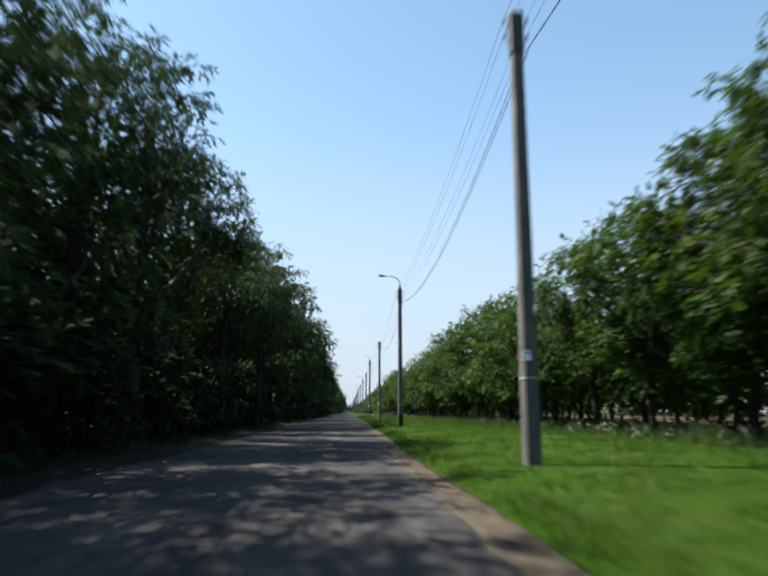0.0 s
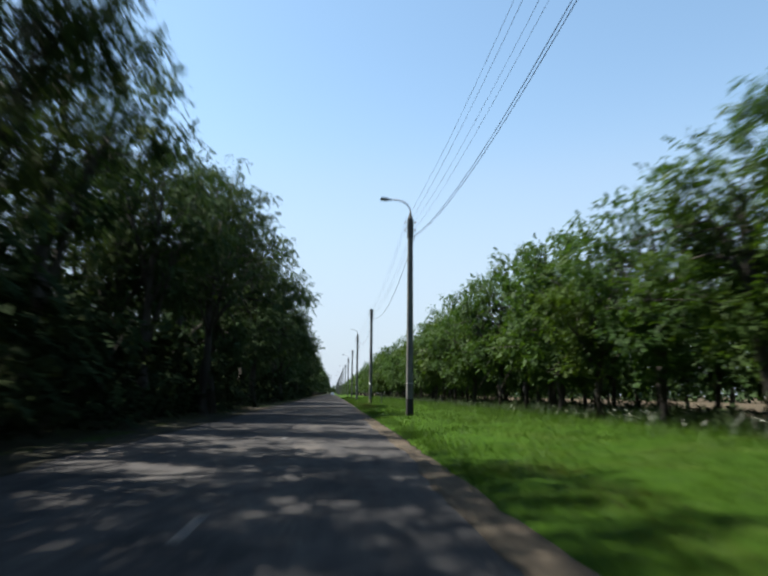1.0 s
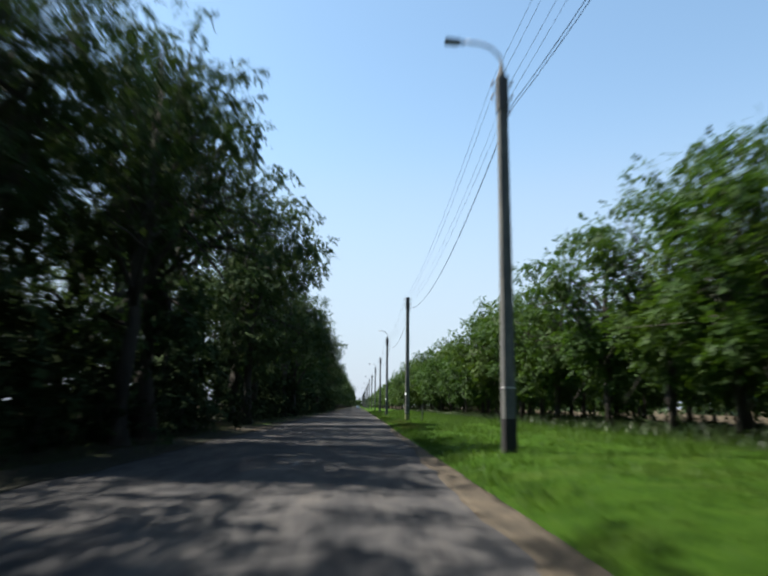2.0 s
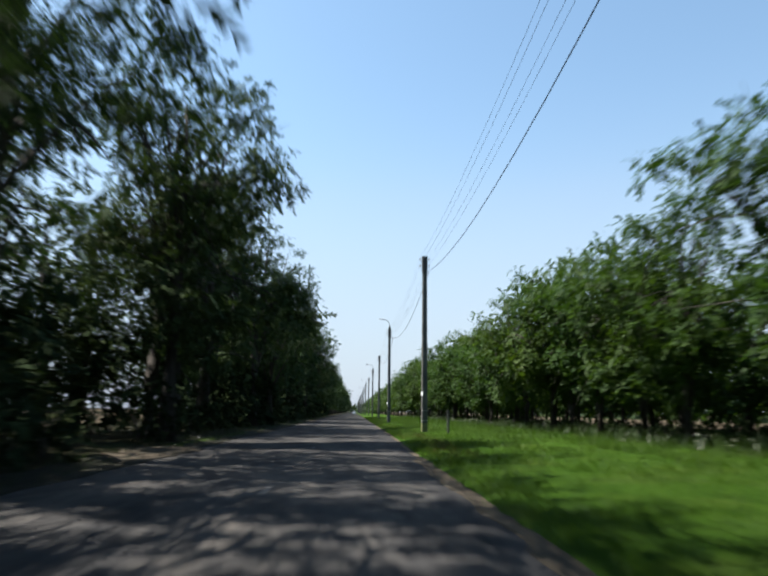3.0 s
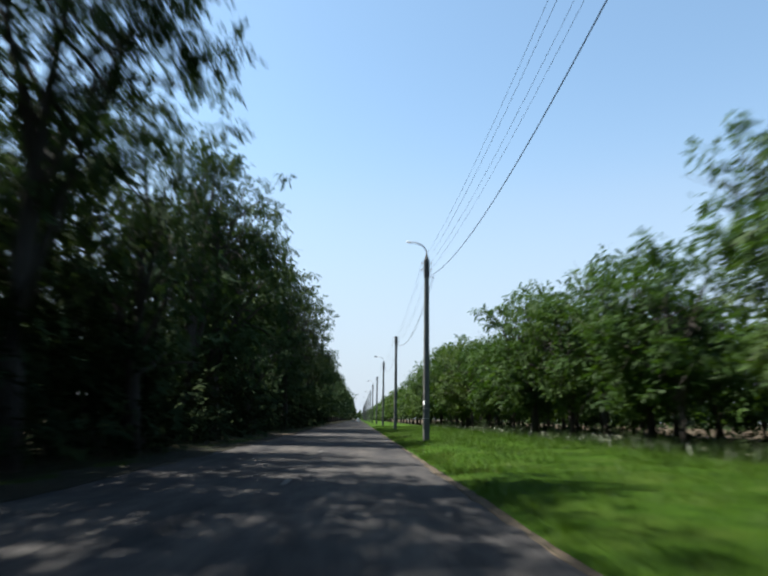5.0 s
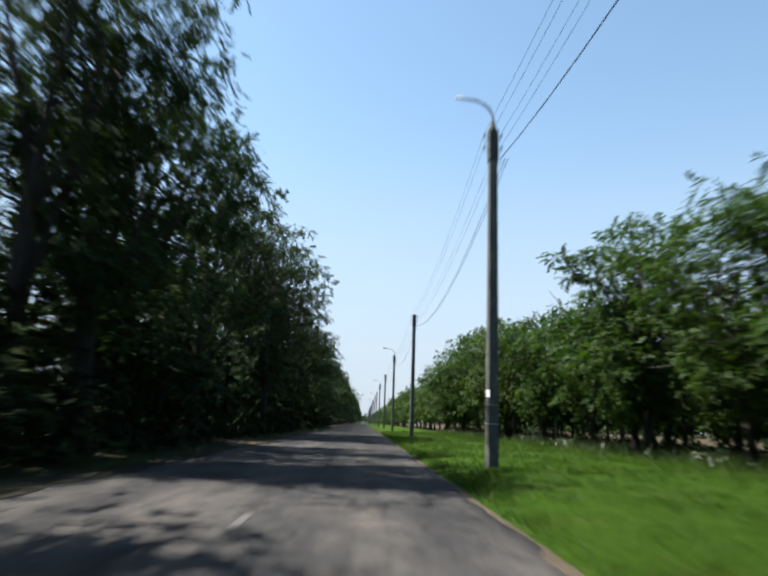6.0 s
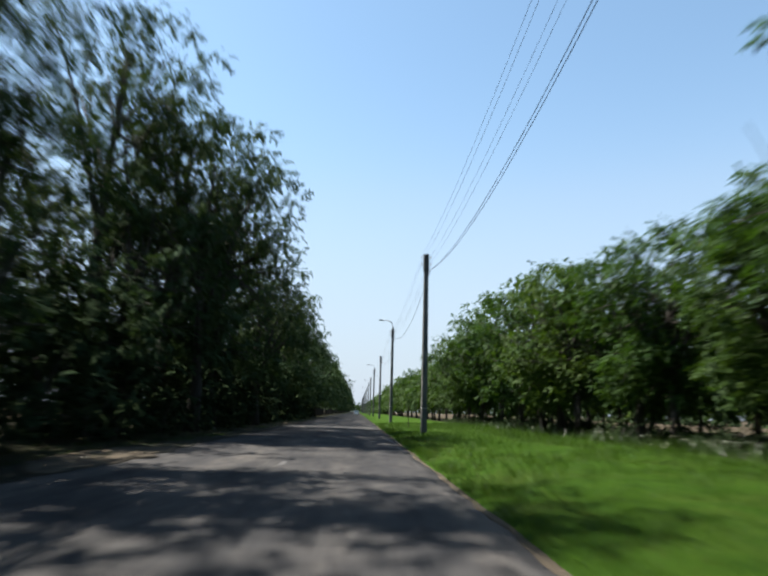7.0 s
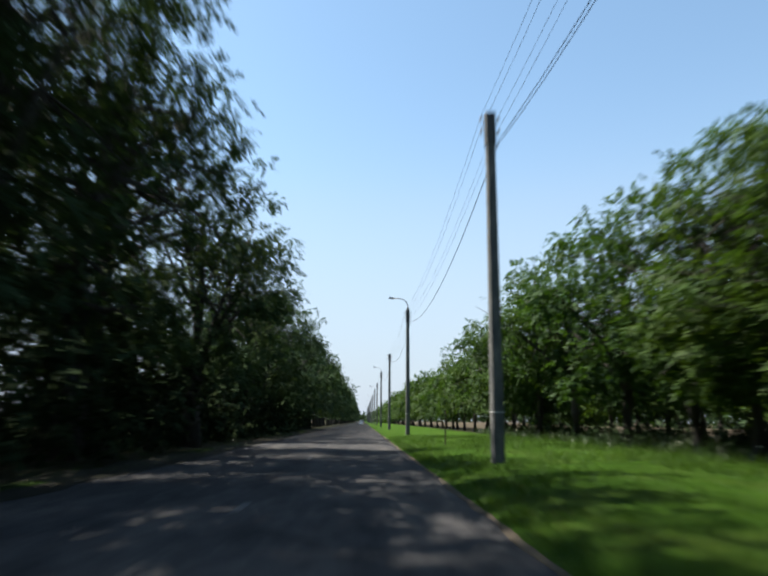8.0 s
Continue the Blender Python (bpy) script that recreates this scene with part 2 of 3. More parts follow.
def tube(bm, pts, radii, sides=8):
    """A tapered tube along the points, closed at both ends."""
    rings = []
    for i, p in enumerate(pts):
        a, b = pts[max(i - 1, 0)], pts[min(i + 1, len(pts) - 1)]
        q = (Vector(b) - Vector(a)).to_track_quat("Z", "Y")
        rings.append([bm.verts.new(Vector(p) + q @ Vector((radii[i] * math.cos(2 * math.pi * s / sides), radii[i] * math.sin(2 * math.pi * s / sides), 0))) for s in range(sides)])
    for r0, r1 in zip(rings, rings[1:]):
        for s in range(sides):
            bm.faces.new((r0[s], r0[(s + 1) % sides], r1[(s + 1) % sides], r1[s]))
    bm.faces.new(rings[0][::-1])
    bm.faces.new(rings[-1])


def block(bm, size, at, bevel=0.0, m=None):
    r = bmesh.ops.create_cube(bm, size=1, matrix=(m or Matrix()) @ Matrix.Translation(at) @ Matrix.Diagonal((*size, 1)))
    if bevel:
        es = list({e for v in r["verts"] for e in v.link_edges})
        bmesh.ops.bevel(bm, geom=es, offset=bevel, segments=2, affect="EDGES")


ACROSS = [-60, -12, -7.5, -6.2, -5.2, 1.8, 2.03, 3.0, 4.5, 12, 40]
HEIGHT = [0.15, 0.2, 0.14, 0.05, -0.06, -0.07, 0.03, 0.15, 0.2, 0.22, 0.1]


def edge(y):
    """Where the asphalt ends towards the grass: it widens a little along the way."""
    return np.interp(y, [-60, 8, 17, 22, 29, 36, 70, 84, 2000], [1.82, 1.82, 1.73, 1.73, 1.82, 1.88, 1.88, 2.05, 2.06])


def rest_height(x):
    """Height of the ground across the road's direction."""
    return float(np.interp(x, ACROSS, HEIGHT))


# ---- ground, road ----
xs = np.array([-3000, -600, -150, -60, -30, -20, -14, -10, -8.5, -7.5, -6.8, -6.2, -5.7, -5.2, -3, 0, 1.5, 1.65, 1.75, 1.85, 1.95, 2.05, 2.15, 2.3, 2.6, 3.2, 4.0, 5.5, 7, 9, 11, 13, 16, 22, 40, 100, 300, 900, 3000.0])
ys = np.concatenate([[-400, -120, -50], np.arange(-25, 230, 2.5), np.arange(230, 800, 30), [900, 1300, 2200, 4000]])
gx, gy = np.meshgrid(xs, ys)
gz = np.interp(gx - np.where((gx > 0) & (gx < 6), edge(gy) - 2.0, 0), ACROSS, HEIGHT)
rng = np.random.default_rng(5)
rough_here = ((gx > 2.3) | (gx < -6)) & (np.abs(gx) < 25) & (gy < 300)
gz = gz + np.where(rough_here, rng.normal(0, 0.022, gz.shape), 0)
nx, ny = len(xs), len(ys)
idx = np.arange(nx * ny).reshape(ny, nx)
quads = np.stack([idx[:-1, :-1], idx[:-1, 1:], idx[1:, 1:], idx[1:, :-1]], -1).reshape(-1, 4)
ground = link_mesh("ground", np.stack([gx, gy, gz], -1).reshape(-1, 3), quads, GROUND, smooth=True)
tagged(ground, "green roadside verge, earth coloured darker for shade under trees, bare brown fields beyond", "ground", kind="structure")


def ribbon(name, left, right, y0, y1, step, cols, height, material, label, category):
    """A strip along the road with edges left(y), right(y), surface height(x, y) and short skirts."""
    yy = np.arange(y0, y1 + step, step)
    verts, n = [], cols + 2
    for y in yy:
        a, b = left(y), right(y)
        row = [(a, y, -0.12)] + [(a + (b - a) * i / (cols - 1), y, height(a + (b - a) * i / (cols - 1), y)) for i in range(cols)] + [(b, y, -0.12)]
        verts += row
    ii = np.arange(len(verts)).reshape(len(yy), n)
    q = np.stack([ii[:-1, :-1], ii[:-1, 1:], ii[1:, 1:], ii[1:, :-1]], -1).reshape(-1, 4)
    ob = link_mesh(name, np.array(verts), q, material, smooth=True)
    return tagged(ob, label, category, kind="structure")


def wobble(y, s, k):
    return noise.noise(Vector((y * s, k, 0.3)))


def road_left(y):
    return -5.3 + 0.16 * wobble(y, 0.5, 2.0) + 0.07 * wobble(y, 2.1, 4.0)


def road_right(y):
    return edge(y) + 0.05 * wobble(y, 0.3, 7.0) + 0.03 * wobble(y, 1.9, 9.0)


def road_height(x, y):
    return 0.02 - 0.0016 * (x + 1.7) ** 2 + 0.008 * noise.noise(Vector((x * 0.5, y * 0.25, 5.0)))


def sand_inner(y):
    """How far the drifted sand reaches onto the asphalt."""
    w = float(np.interp(y, [-30, 8, 17, 25, 30, 37, 46, 52, 60, 65.5, 67, 74, 84, 95, 101, 106, 2000], [0.5, 0.5, 0.56, 0.5, 0.42, 0.5, 0.48, 0.25, 0.3, 0.35, 0.14, 0.12, 0.14, 0.2, 0.2, 0.11, 0.1]))
    return min(road_right(y) - 0.005, road_right(y) - w + 0.09 * wobble(y, 0.9, 12.0) + 0.08 * wobble(y, 3.1, 14.0))


road = ribbon("road", road_left, road_right, -60, 1400, 1.0, 22, road_height, ASPHALT, "worn patched grey asphalt road with crumbling edges", "road")
shoulder = ribbon("shoulder", sand_inner, lambda y: edge(y) + 0.03 + 0.09 * wobble(y, 0.7, 21.0) + 0.1 * wobble(y, 2.7, 23.0) + float(np.interp(y, [60, 62.5, 65.5, 67], [0, 0.28, 0.28, 0])), -60, 420, 0.5, 5,
                  lambda x, y: road_height(min(x, edge(y)), y) + 0.004 + max(0, x - edge(y) + 0.1) * 0.12 + 0.006 * wobble(x * 3 + y, 1.7, 3.0), SAND,
                  "tan drifted sand along the asphalt edge", "shoulder")


# strip that darkens the left road edge, which is lost in shade
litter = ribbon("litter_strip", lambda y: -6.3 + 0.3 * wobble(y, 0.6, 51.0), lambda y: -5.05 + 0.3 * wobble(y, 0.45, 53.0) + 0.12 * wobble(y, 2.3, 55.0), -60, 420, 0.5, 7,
                lambda x, y: max(road_height(x, y) if x > -5.45 else -1, rest_height(x)) + 0.008 + 0.015 * noise.noise(Vector((x * 3, y * 3, 8.0))), LITTER_SHADE, "leaf litter strip coloured dark to stand in for shade along the asphalt edge", "shoulder")
for y0, y1, far in ((64.0, 71.0, 1.3), (129.5, 138.5, 1.1), (175.5, 181.5, 0.9)):
    def swell(y, y0=y0, y1=y1):
        return max(0.0, math.sin(math.pi * (y - y0) / (y1 - y0))) ** 0.5

    ribbon("gravel_apron", lambda y: -5.35 - far * swell(y) - 0.5 * wobble(y, 1.1, 31.0) * swell(y), lambda y: -5.25 + 0.45 * swell(y) + 0.5 * wobble(y, 1.3, 37.0) * swell(y), y0, y1, 0.25, 6,
           lambda x, y: max(road_height(x, y), rest_height(x)) + 0.03 + 0.01 * wobble(x * 2 + y, 2.0, 41.0), SAND, "tan gravel at the mouth of a side track", "apron")

for i in range(-1, 16):
    y = 20.85 + 12.41 * i
    b = bmesh.new()
    vs = [b.verts.new((x, yy, road_height(x, yy) + 0.006)) for x, yy in ((-1.45, y), (-1.33, y), (-1.33, y + 1.15), (-1.45, y + 1.15))]
    b.faces.new(vs)
    dash = part("centre_line_dash", b, PAINT, None)
    tagged(dash, "almost worn-away white centre line dash on asphalt", "road marking", "centre line", "structure")


# ---- trees ----
def leaf_cloud(rng, centres, radii, per, length, width, droop, leaflets=6, flat=0.62):
    """Feathered sprays of leaflets in flattened clumps: a leaflet is one triangle, the leaflets of a spray share its tilt."""
    n = len(centres) * per
    c = np.repeat(centres, per, 0)
    r = np.repeat(radii, per)[:, None]
    d = rng.normal(0, 1, (n, 3)) + np.array([0, 0, 0.25])
    d /= np.linalg.norm(d, axis=1)[:, None]
    p = c + d * r * (rng.random((n, 1)) ** 0.4) * np.array([1, 1, flat])
    axis = d * np.array([1, 1, 0.35]) + rng.normal(0, 0.45, (n, 3)) + np.array([0, 0, -droop])
    axis /= np.linalg.norm(axis, axis=1)[:, None]
    up = rng.normal(0, 0.35, (n, 3)) + d * 0.45 + np.array([0, 0, 0.9])
    side = np.cross(axis, up)
    side /= np.linalg.norm(side, axis=1)[:, None] + 1e-6
    nor = np.cross(side, axis)
    s = rng.uniform(0.7, 1.25, (n, 1))
    reach = length * s * (0.3 * leaflets)
    tris = []
    for i in range(leaflets):
        t = (i + 0.4) / leaflets
        hand = 1 if i % 2 else -1
        q = p + axis * reach * t - np.array([0, 0, 1]) * reach * droop * 0.5 * t * t
        way = axis * (0.5 + 0.4 * t) + side * hand * (0.85 - 0.5 * t) + rng.normal(0, 0.16, (n, 3))
        way /= np.linalg.norm(way, axis=1)[:, None]
        across = np.cross(nor, way) * hand
        ln, w = length * s * rng.uniform(0.8, 1.2, (n, 1)), width * s
        tris.append(np.stack([q, q + way * ln * 0.5 + across * w - nor * w * 0.15, q + way * ln - np.array([0, 0, 1]) * ln * 0.12], 1))
    v = np.concatenate(tris).reshape(-1, 3)
    return v, np.arange(len(v)).reshape(-1, 3)


def lumpy(rng, n, centre, radii, shell, lump):
    """Points in a lumpy egg; shell near 1 keeps them at its skin."""
    d = rng.normal(0, 1, (n, 3))
    d /= np.linalg.norm(d, axis=1)[:, None]
    off = rng.uniform(0, 50)
    k = np.array([1 + lump * noise.noise(Vector(x) * 1.9 + Vector((off, 0, 0))) for x in d])
    return np.array(centre) + d * np.array(radii) * (k * (shell + (1 - shell) * rng.random(n) ** 0.5))[:, None]


def tree(name, seed, trunk_h, trunk_r, centre, radii, clumps, per, leaf, clump_r, leaf_mat, droop=0.5, limbs=9, lump=0.55, stems=1, lobe_r=1.7, twigs=2):
    rng = np.random.default_rng(seed)
    root = new(name)
    lobes = []
    b = bmesh.new()
    top = Vector((centre[0] * 0.7, centre[1], centre[2] + radii[2] * 0.45))
    for s in range(stems):
        lean = Vector((rng.normal(0, 0.25), rng.normal(0, 0.25), 0)) * (1 + s)
        pts, rad = [], []
        for i in range(7):
            t = i / 6
            pts.append(Vector((top.x * t * t, top.y * t, top.z * t)) + lean * t + Vector((rng.normal(0, 0.08), rng.normal(0, 0.08), 0)) * (1 if i else 0))
            rad.append(trunk_r * (1.35 if i == 0 else 1.0) * (1 - 0.82 * t) * (1 if s == 0 else 0.7))
        pts[0].z = -0.15
        tube(b, pts, rad, 9)
        tips = lumpy(rng, limbs, centre, np.array(radii) * 0.8, 0.55, lump)
        lobes += [tuple(q) for q in tips] + [(centre[0], centre[1], centre[2] + radii[2] * q) for q in (-0.6, -0.35, -0.05, 0.2, 0.45, 0.7)]
        for tip in tips:
            t0 = rng.uniform(0.25, 0.8)
            i = min(int(t0 * 6), 5)
            start = pts[i].lerp(pts[i + 1], t0 * 6 - i)
            end = Vector(tip)
            mid = start.lerp(end, 0.5) + Vector((0, 0, rng.uniform(-0.2, 0.7)))
            r0 = trunk_r * (1 - 0.8 * t0) * 0.55
            tube(b, [start, start.lerp(mid, 0.5) + Vector((0, 0, 0.1)), mid, mid.lerp(end, 0.55) + Vector((0, 0, 0.1)), end], [r0, r0 * 0.8, r0 * 0.6, r0 * 0.4, r0 * 0.12], 6) if twigs else tube(b, [start, mid, end], [r0, r0 * 0.6, r0 * 0.12], 4)
            for _ in range(twigs):
                e2 = mid.lerp(end, rng.uniform(0, 0.6)) + Vector(rng.normal(0, 1, 3)) * 0.28 * radii[0]
                tube(b, [mid, mid.lerp(e2, 0.5) + Vector((0, 0, 0.12)), e2], [r0 * 0.4, r0 * 0.28, r0 * 0.08], 5)
    trunk = part("trunk", b, BARK, root, smooth=True)
    hearts = np.array(lobes)
    share = np.interp(hearts[:, 2] / (centre[2] + radii[2]), [0.1, 0.3, 0.5, 0.95], [2.3, 1.6, 1.0, 0.5])
    which = rng.choice(len(hearts), clumps, p=share / share.sum())
    reach = rng.uniform(0.75, 1.15, len(hearts)) * lobe_r
    d = rng.normal(0, 1, (clumps, 3))
    d /= np.linalg.norm(d, axis=1)[:, None]
    cs = hearts[which] + d * (reach[which] * rng.random(clumps) ** 0.35)[:, None] * np.array([1, 1, 0.8])
    v, f = leaf_cloud(rng, cs, rng.uniform(0.6, 1.25, len(cs)) * clump_r, per, leaf[0], leaf[1], droop)
    link_mesh("crown", v, f, leaf_mat, root)
    return root


LEFT_LABEL = "tall roadside tree with dark green overhanging crown"
RIGHT_LABEL = "broad bright green walnut tree on grass"
left_near = [tree("tall_tree", 100 + i, 5, 0.24 + 0.03 * i, (0.25, 0, 8.0), (4.0, 4.4, 6.7), 235, 12, (0.2, 0.088), 0.5, LEAF_LEFT, 0.5, 15, 0.5, stems=1 + i % 2, lobe_r=1.55) for i in range(5)]
overhang = [tree("tall_tree", 180 + i, 7, 0.33, (0.8, 0, 10.2), (4.4, 4.6, 5.0), 200, 12, (0.2, 0.088), 0.5, LEAF_LEFT, 0.5, 14, 0.5, lobe_r=1.55) for i in range(2)]
left_far = [tree("tall_tree", 140 + i, 5, 0.3, (0.25, 0, 8.0), (4.0, 4.4, 6.7), 120, 7, (0.31, 0.18), 0.75, LEAF_LEFT, 0.5, 11, 0.5, lobe_r=1.7, twigs=0) for i in range(3)]
right_near = [tree("walnut_tree", 200 + i, 3, 0.23, (-0.3, 0, 5.6), (3.9, 3.7, 4.4), 235, 16, (0.165, 0.09), 0.5, LEAF_RIGHT, 0.35, 19, 0.4, lobe_r=1.4) for i in range(5)]
right_far = [tree("walnut_tree", 240 + i, 3, 0.17, (-0.3, 0, 5.55), (3.9, 3.7, 4.3), 120, 6, (0.33, 0.18), 0.75, LEAF_RIGHT, 0.35, 15, 0.4, lobe_r=1.5, twigs=0) for i in range(3)]
left_remote = [tree("tall_tree", 160 + i, 5, 0.3, (0.25, 0, 8.0), (4.0, 4.4, 6.7), 75, 4, (0.64, 0.36), 0.9, LEAF_LEFT, 0.5, 8, 0.5, lobe_r=1.7, twigs=0) for i in range(2)]
right_remote = [tree("walnut_tree", 260 + i, 3, 0.17, (-0.3, 0, 5.2), (3.9, 3.7, 4.0), 65, 4, (0.6, 0.34), 0.85, LEAF_RIGHT, 0.35, 8, 0.4, lobe_r=1.5, twigs=0) for i in range(2)]
used = set()


def put(ob, x, y, size, turn, label, group, tall=1.0, category="tree", sink=0.02):
    """Sets the thing at its place, or a copy of it where it already stands somewhere."""
    m = pose(x, y, rest_height(x) - sink, 0, 0, turn) @ Matrix.Diagonal((size, size, size * tall, 1))
    if ob in used:
        ob = copy_thing(ob, m)
        ob.scale = (size, size, size * tall)
    else:
        used.add(ob)
        ob.matrix_basis = m
    return tagged(ob, label, category, group)


def plant(kinds, x, y, size, turn, label, group, tall=1.0):
    return put(kinds[random.randrange(len(kinds))], x, y, size, turn, label, group, tall)


def character(shape, kinds):
    """Which tree, how it is turned and how tall it grew."""
    own = random.Random(shape)
    kind = own.randrange(kinds)
    return kind, own.uniform(-180, 180) if kind < 5 else own.uniform(-30, 30), own.uniform(0.92, 1.12)


random.seed(11)
# the row by the road: y, x, size of each trunk, and its character
LEFT_ROW = [(6.2, -8.9, 0.95), (7.8, -7, 0.8), (12.7, -8.6, 0.83), (21.2, -8.9, 0.93), (25.7, -8.2, 1.11), (28.9, -7.8, 0.85), (37.1, -9.6, 1.02), (45, -8.3, 0.83),
            (46.7, -10.2, 0.89), (50.9, -6.8, 0.8), (53.8, -7, 1.07), (58.6, -9.9, 1.04), (65.6, -10.5, 1.15), (72.8, -6.8, 1.17), (75.1, -8.1, 0.96), (82.4, -9.1, 1.01),
            (86.7, -8.6, 1.1), (88.2, -10.5, 0.91), (93.4, -10.2, 1.14), (96.4, -7.2, 0.96), (103, -6.8, 0.71), (106.3, -7.6, 0.61), (115.5, -8.3, 0.99), (118.3, -7.7, 1.12),
            (127.6, -9.8, 1.11), (131.3, -7.8, 0.7), (143.5, -8.6, 0.86), (144.2, -10.5, 1.15), (148.4, -7.2, 1.2), (150.3, -9.4, 1.15), (154.2, -7.7, 1.09), (158.6, -8.7, 1.18),
            (164.6, -6.9, 1.04)]
LEFT_SHAPE = [163, 177, 318, 219, 195, 268, 388, 145, 26, 103, 247, 23, 220, 338, 356, 47, 227, 73, 389, 268, 94, 234, 362, 30, 362, 120, 39, 252, 55, 328, 110, 398, 181]
for (y, x, s), shape in zip(LEFT_ROW, LEFT_SHAPE):
    kind, turn, tall = character(shape, 7)
    put((left_near + overhang)[kind], x, y, s, turn, LEFT_LABEL, "trees along the shaded road edge", tall)
for y in (-26, -19, -12.5, -6):
    plant(left_far, -7.3, y, random.uniform(0.86, 0.92), random.uniform(-28, 28), LEFT_LABEL, "trees along the shaded road edge")
y = 176
while y < 900:
    plant(left_near if y < 212 else left_far if y < 380 else left_remote, -7.7 + random.uniform(-0.4, 0.4), y, random.uniform(0.95, 1.1), random.uniform(-40, 40), LEFT_LABEL, "trees along the shaded road edge", random.uniform(0.95, 1.05))
    y += random.uniform(6.5, 8)
# second row, mostly hidden: added to block sun and close holes behind the first
y = -22
while y < 240:
    gap = 172 < y < 181
    if 80 < y < 97 or 149 < y < 157:
        y += 3.0
        continue
    plant(left_far, (-14.5 if gap else -12.2) + random.uniform(-0.8, 0.8), y, random.uniform(0.62, 0.7) if gap else random.uniform(0.78, 0.92), random.uniform(0, 360), "dark green tree in the second row", "second row of trees")
    y += random.uniform(4.4, 5.6)

WALNUT_ROW = [(2, 0.98), (7.2, 0.98), (15.1, 1.08), (17.8, 1.06), (19.6, 0.96), (26.8, 1.05), (33.6, 1.03), (38.3, 0.98), (44.1, 0.87), (49.7, 1.1), (52.6, 1.01), (57.2, 1.08),
              (64.3, 1.1), (71.3, 0.95), (75.6, 0.94), (79.6, 0.98), (85.9, 1.11), (88.6, 1.12), (96.2, 1.16), (99.7, 0.95), (107, 0.89), (110.9, 0.9), (115.6, 1.06), (120.7, 1.02),
              (127.7, 1.04), (130.6, 1.09), (135.9, 0.85), (142.5, 0.93), (145.4, 1), (151.9, 1.04), (154.8, 1.04), (158.3, 1.16), (165.2, 1.2), (173.8, 1.19), (179.4, 1.09)]
WALNUT_SHAPE = [280, 139, 121, 86, 71, 361, 242, 295, 134, 84, 267, 229, 58, 370, 235, 240, 310, 275, 163, 138, 247, 304, 126, 192, 358, 366, 347, 58, 143, 17, 308, 289, 201, 156, 370]
for (y, s), shape in zip(WALNUT_ROW, WALNUT_SHAPE):
    kind, turn, tall = character(shape, 5)
    put(right_near[kind], 12.0 + 0.4 * math.sin(shape * 7.3), y, s, turn, RIGHT_LABEL, "row of walnut trees", tall * 0.96)
y = 181.0
back = -4.0
while back < 230:
    plant(right_far, 17.8 + random.uniform(-0.5, 0.5), back, random.uniform(0.85, 1.0), random.uniform(0, 360), "bright green walnut tree in the second row", "second row of walnut trees")
    back += random.uniform(4.6, 6.2)
back = -4.0
while back < 230:
    plant(right_remote, 24.5 + random.uniform(-0.8, 0.8), back, random.uniform(0.88, 1.0), random.uniform(0, 360), "bright green walnut tree in the third row", "third row of walnut trees")
    back += random.uniform(4.4, 6.0)
while y < 900:
    plant(right_near if y < 208 else right_far if y < 380 else right_remote, 12.0 + random.uniform(-0.4, 0.4), y, random.uniform(0.92, 1.08), random.uniform(-60, 60), RIGHT_LABEL, "row of walnut trees", random.uniform(0.95, 1.05))
    y += random.uniform(5.5, 7)

# extra trees added out of sight behind the row to shade road and shrubs
for y, x in ((94.5, -9.6), (100.5, -9.5), (106, -9.8), (123.8, -10.2), (19.5, -9.8), (14, -9.6), (33.8, -11.4), (47.4, -11.0), (52.0, -11.6)):
    plant(left_far, x, y, random.uniform(0.88, 0.95), random.uniform(-40, 40), LEFT_LABEL, "second row of trees")


for ob in left_near + overhang + left_far + left_remote + right_near + right_far + right_remote:
    if ob not in used:
        for o in (*ob.children_recursive, ob):
            bpy.data.objects.remove(o)


# ---- woods closing the view far away ----
rng = np.random.default_rng(77)
n = 900
far_c = np.stack([rng.uniform(-260, 300, n), rng.uniform(1350, 1420, n), rng.uniform(1, 13, n)], -1)
v, f = leaf_cloud(rng, far_c, rng.uniform(3, 5, n), 4, 3.0, 1.8, 0.2)
tagged(link_mesh("far_woods", v, f, LEAF_LEFT), "distant dark green woods closing the road", "woods", kind="stuff")


n = 1500
belt = np.stack([rng.uniform(70, 78, n), rng.uniform(0, 420, n), rng.uniform(0.4, 8.5, n) * rng.uniform(0.6, 1, n)], -1)
v, f = leaf_cloud(rng, belt, rng.uniform(1.0, 1.8, n), 4, 1.0, 0.6, 0.2)
tagged(link_mesh("far_tree_belt", v, f, LEAF_LEFT), "dark green tree belt across the brown field", "woods", kind="stuff")


